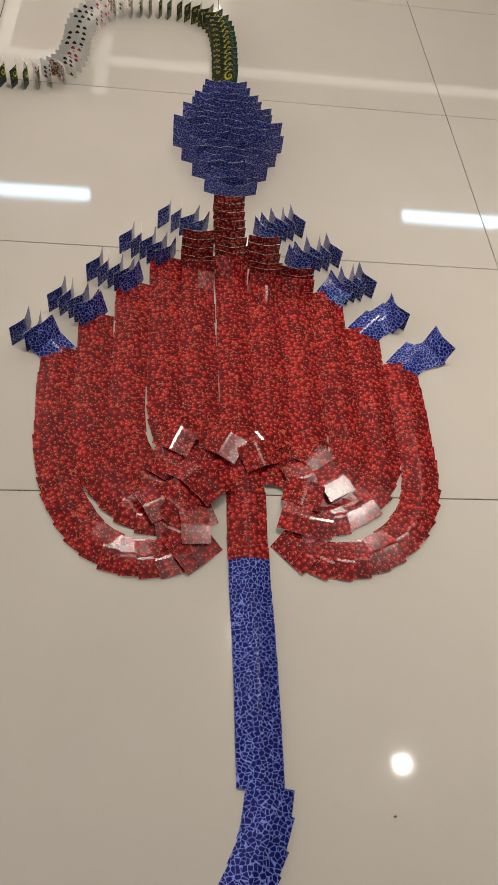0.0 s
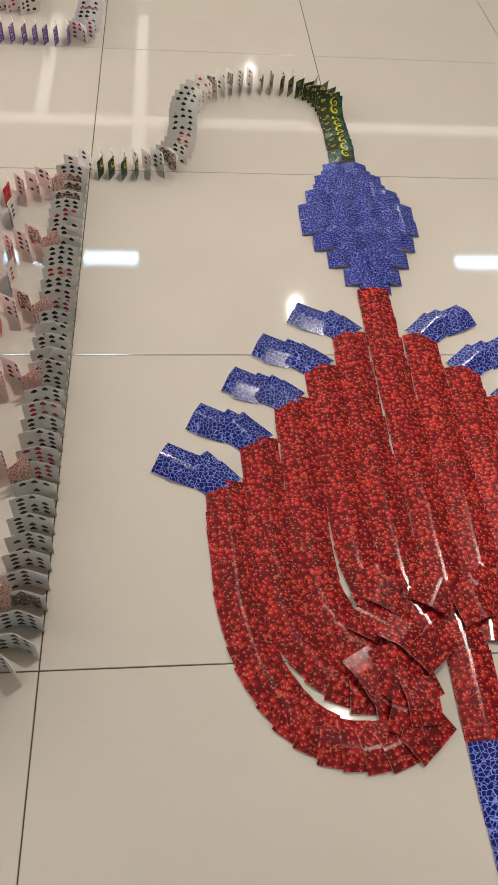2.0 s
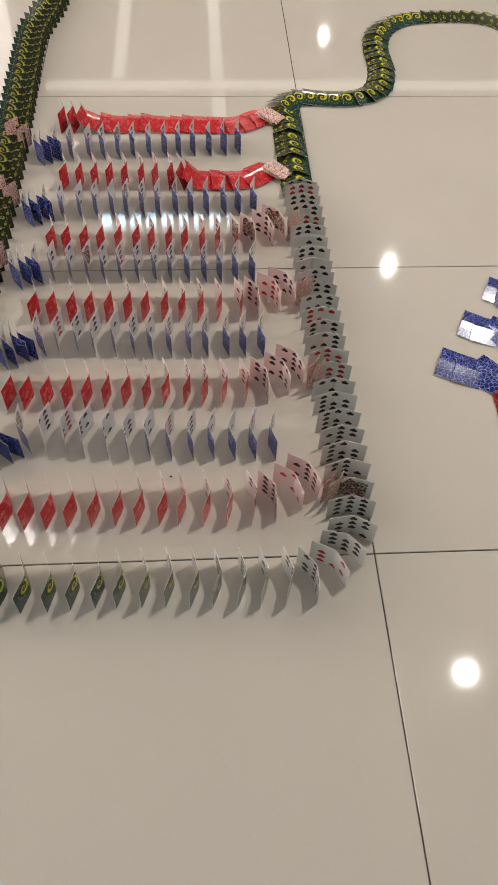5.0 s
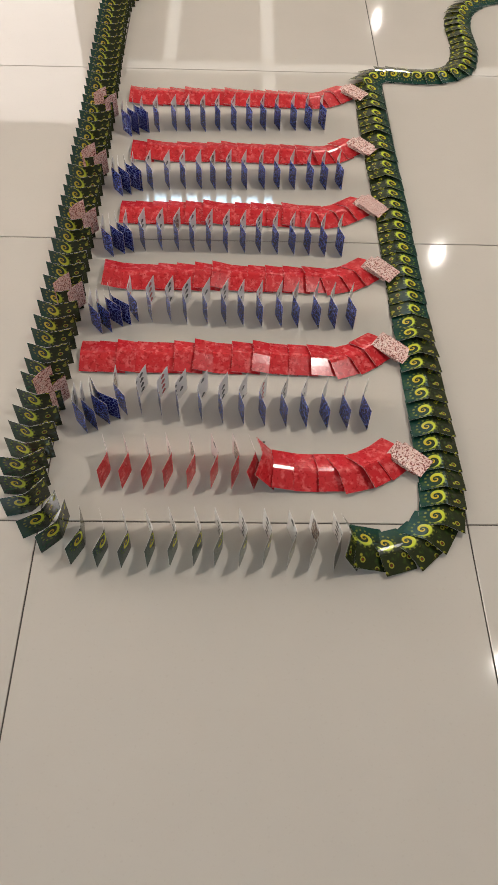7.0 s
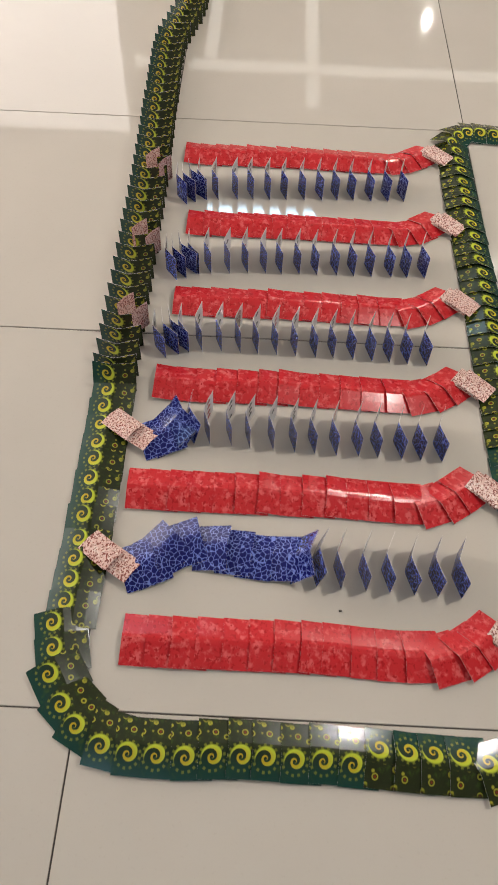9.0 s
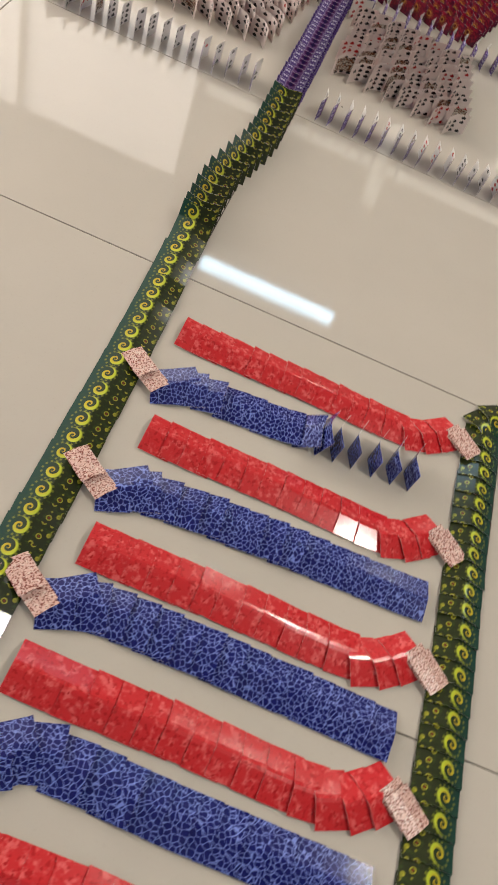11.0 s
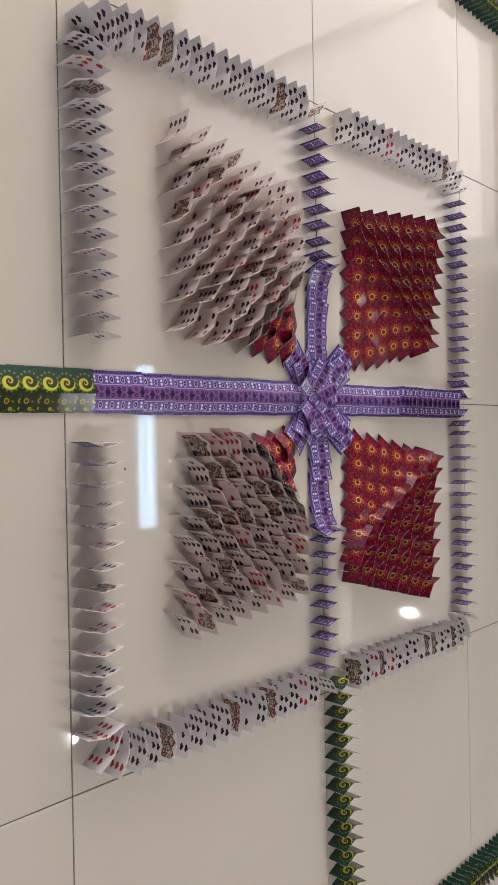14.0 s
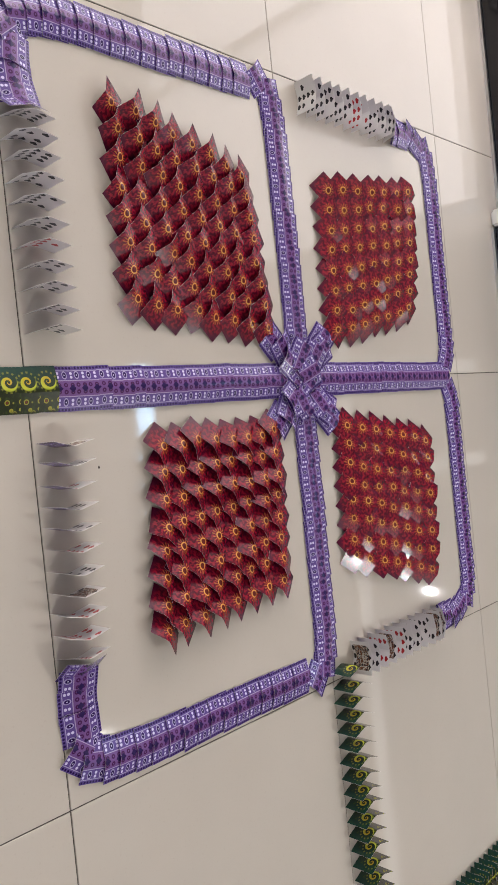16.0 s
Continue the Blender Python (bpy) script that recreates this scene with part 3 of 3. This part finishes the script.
# ---- the winding line and the ladder ----
def ladder():
    run("green spiral-printed playing cards in a winding domino line", [(0.003, 1.66, 1.5), (0.006, 1.85), (-0.010, 2.02, 2.1), (-0.071, 2.10), (-0.184, 2.128, 2.5), (-0.339, 2.115), (-0.440, 2.06, 2.95), (-0.502, 1.94), (-0.516, 1.74, 3.4), (-0.553, 1.630), (-0.639, 1.585, 3.75), (-0.76, 1.585)], [(0.0, SPIRAL_A), (0.45, SPIRAL_B)], 0.036, lead=0.1)
    run("green spiral-printed playing cards in a long domino line", [(-0.795, 1.590, 4.05), (-0.832, 1.562), (-0.846, 1.50, 4.25), (-0.846, 1.25), (-0.842, 1.02, 5.15), (-0.840, 0.46), (-0.838, 0.11, 6.55), (-0.852, 0.02), (-0.905, -0.042), (-0.985, -0.056, 6.95), (-1.185, -0.050, 7.3), (-1.308, -0.048, 7.5), (-1.44, -0.052), (-1.545, -0.040, 7.92), (-1.615, 0.02), (-1.638, 0.10, 8.12)], [(0.0, SPIRAL_B), (0.42, SPIRAL_A), (0.62, SPIRAL_A), (0.75, SPIRAL_B)], 0.042, lead=0.1)
    run("green spiral-printed playing cards in a close straight domino line", [(-1.634, 0.13, 8.15), (-1.630, 0.40, 8.55), (-1.630, 1.00, 9.7), (-1.634, 1.40, 10.35), (-1.642, 1.75, 11.0), (-1.642, 1.93), (-1.620, 2.06, 11.5), (-1.598, 2.18), (-1.597, 2.40, 12.15)], SPIRAL_B, 0.041, lead=0.1)
    red = [(1.438, -1.496, 4.24), (1.163, -1.467, 4.64), (0.899, -1.474, 5.15), (0.661, -1.490, 5.58), (0.407, -1.513, 6.02), (0.116, -1.483, 6.60)]
    for y, xe, t in red:
        run("scarlet playing cards fallen or standing in a ladder rung", [(-0.912, y + 0.052, t), (-0.960, y + 0.016), (-1.030, y - 0.003), (-1.25, y), (xe, y - 0.001, t + 0.85)], SCARLET, 0.041, "scarlet rungs of the card ladder", face=BOUNCEFACE, lead=0.1)
        owner = new("link_cards")
        base = (-0.864, y, 0)
        owner.location = base
        tagged(owner, "pink floral-printed playing cards linking a rung to the line", "playing cards", "pink links of the scarlet rungs")
        for k in range(2):
            add_card(owner, base, card_data(FLORAL, FLORAL), -0.864 - 0.011 * k, y - 0.004 + 0.009 * k, 50 + 2 * k, t - 0.22 + 0.06 * k, 86, 0.017 - 0.005 * k)
    # heights along each rung, end of the rung, start of its fall
    blue = [(1.276, 1.302, 1.314, 1.327, -1.003, 10.35), (1.008, 1.036, 1.046, 1.052, -0.974, 9.75), (0.772, 0.797, 0.797, 0.789, -0.991, 9.25), (0.516, 0.557, 0.550, 0.545, -0.984, 8.82), (0.243, 0.290, 0.272, 0.262, -0.978, 8.42)]
    for y0, y1, y2, y3, xe, t in blue:
        run("blue net-printed playing cards falling along a ladder rung", [(-1.512, y0 + 0.016, t + 0.14), (-1.46, y1), (-1.25, y2), (xe, y3, t + 1.02)], NET, 0.041, "blue rungs of the card ladder", lead=0.1)
        run("blue net-printed playing cards packed at the head of a rung", [(-1.562, y0 - 0.006, t), (-1.545, y0), (-1.522, y0 + 0.014, t + 0.12)], NET, 0.028, "blue heads of the ladder rungs", lead=0.1, name="packed_run")
        owner = new("link_cards")
        base = (-1.628, y0, 0)
        owner.location = base
        tagged(owner, "pink floral-printed playing cards linking a rung to the line", "playing cards", "pink links of the blue rungs")
        for k in range(2):
            add_card(owner, base, card_data(FLORAL, FLORAL), -1.626 + 0.032 * k, y0 + 0.046 - 0.022 * k, -128 + 4 * k, t - 0.24 + 0.06 * k, 86, 0.019 - 0.005 * k)


# ---- the flower in its frame ----
def flower():
    run("violet playing cards in a close domino line", [(-1.597, 2.435, 12.2), (-1.596, 2.75, 12.75), (-1.598, 3.10, 13.3)], LACE, 0.029)
    run("violet playing cards in a close domino line", [(-1.597, 3.24, 13.5), (-1.597, 3.55, 13.95), (-1.594, 3.86, 14.4)], LACE, 0.029)
    for sx, t1, t2 in ((-1, 14.25, 15.05), (1, 14.3, 15.05)):
        g = "violet arms of the card flower"
        run("violet playing cards in a straight domino arm", [(-1.598 + sx * 0.07, 3.186, 13.5), (-1.598 + sx * 0.40, 3.185, 14.0), (-1.598 + sx * 0.69, 3.178, 14.5), (-1.598 + sx * 0.745, 3.150, 14.6)], LACE, 0.044, g)
        run("violet playing cards round a corner of the frame", [(-1.598 + sx * 0.75, 3.10, 14.68), (-1.598 + sx * 0.744, 2.85, 14.97), (-1.598 + sx * 0.738, 2.56, 15.43), (-1.598 + sx * 0.715, 2.46), (-1.598 + sx * 0.655, 2.438, 15.68), (-1.598 + sx * 0.50, 2.442, 15.97), (-1.598 + sx * 0.11, 2.452, 16.7)], LACE, 0.040, "near corners of the card frame")
        run("violet playing cards round a corner of the frame", [(-1.598 + sx * 0.02, 3.915, 14.5), (-1.598 + sx * 0.10, 3.935), (-1.598 + sx * 0.40, 3.935, 15.1), (-1.598 + sx * 0.68, 3.928, 15.5), (-1.598 + sx * 0.745, 3.87), (-1.598 + sx * 0.758, 3.80, 15.75), (-1.598 + sx * 0.755, 3.62, 16.0), (-1.598 + sx * 0.752, 3.29, 16.5)], LACE, 0.040, "far corners of the card frame")
    # the corner by the knot, the ends of its two sides, and the corner across
    fields = [(-1, -1, (-1.730, 3.059), (-2.058, 3.029), (-1.776, 2.716), (-2.137, 2.701)), (1, -1, (-1.472, 3.050), (-1.155, 3.031), (-1.465, 2.743), (-1.125, 2.702)),
              (-1, 1, (-1.726, 3.346), (-2.066, 3.353), (-1.795, 3.665), (-2.113, 3.719)), (1, 1, (-1.467, 3.338), (-1.152, 3.322), (-1.405, 3.681), (-1.061, 3.651))]
    for sx, sy, *corners in fields:
        near, along, out, across = [Vector(c) for c in corners]
        middle = (near + along + out + across) / 4
        near, along, out, across = [middle + (c - middle) * 1.14 for c in (near, along, out, across)]
        owner = new("card_petal")
        base = (*near, 0)
        owner.location = base
        tagged(owner, "maroon sun-printed playing cards packed in a square petal field", "playing cards", "maroon petals of the card flower")
        heading = math.degrees(math.atan2(sy, sx)) - 90
        n = 8 if sy < 0 else 7
        for i in range(n):
            for j in range(8):
                p = near.lerp(along, j / 7).lerp(out.lerp(across, j / 7), i / (n - 1))
                d = 0.039 * (i + j)
                t = 13.72 + d / 0.66 if sy < 0 else 13.6 + d / 0.72
                late = max(0, i + j - 9) if sy < 0 else 0
                add_card(owner, base, card_data(SUN, BOUNCEFACE), p.x, p.y, heading + rng.gauss(0, 6), t, 76 + rng.uniform(-7, 5) - 2.5 * late)
    knot = new("card_knot")
    base = (-1.598, 3.18, 0)
    knot.location = base
    tagged(knot, "violet playing cards heaped in a knot", "playing cards")
    for k, (x, y, h, z) in enumerate(((0.0, -0.06, 4, 0.002), (0.035, -0.02, -62, 0.006), (-0.035, -0.02, 58, 0.008), (0.0, -0.01, -12, 0.010), (0.02, -0.04, 40, 0.014), (-0.028, -0.03, -48, 0.016),
                                     (0.022, -0.045, -66, 0.018), (-0.02, -0.035, 64, 0.020), (0.0, -0.03, 25, 0.024))):
        add_card(knot, base, card_data(LACE), -1.598 + x, 3.185 + y, h, 13.32 + 0.02 * k, 84 - 3 * (k % 3), z)
    for sx in (-1, 1):
        for sy in (-1, 1):
            h = math.degrees(math.atan2(sy, sx)) - 90
            for k in range(3):
                add_card(knot, base, card_data(LACE), -1.598 + sx * (0.030 + 0.024 * k), 3.185 + sy * (0.026 + 0.024 * k), h + (-14, 9, -4)[k] * sx, 13.42 + 0.07 * k, (78, 82, 84)[k], 0.012 - 0.005 * k)
    run("green spiral-printed playing cards standing in a straight domino line", [(-0.855, 3.238, 40), (-0.58, 3.235), (-0.41, 3.241), (-0.25, 3.25), (-0.05, 3.268)], SPIRAL_A, 0.040, offset=0.02, name="standing_run")
    run("green spiral-printed playing cards standing in a short domino line", [(-3.03, 3.98, 40), (-3.03, 4.32)], SPIRAL_A, 0.032, name="standing_run")
    run("green spiral-printed playing cards standing in a close domino line", [(-0.01, 3.30, 40), (0.02, 3.36), (0.015, 3.55), (0.012, 3.9), (0.01, 4.3)], SPIRAL_B, 0.030, name="standing_run")


ladder()
flower()


def crumbs():
    for x, y in ((0.243, -0.666), (-1.18, 0.185), (-1.437, 2.542)):
        bm = bmesh.new()
        bmesh.ops.create_icosphere(bm, subdivisions=1, radius=0.0022, matrix=pose(0, 0, 0.0012) @ Matrix.Diagonal((1.6, 1.0, 0.6, 1)))
        ob = part("crumb", bm, GROUT)
        ob.location = (x, y, 0)
        tagged(ob, "tiny dark crumb lying on the polished floor", "crumb", "crumbs on the floor")


crumbs()


def motions():
    for ob, rows in MOVES:
        walk(ob, rows)


motions()
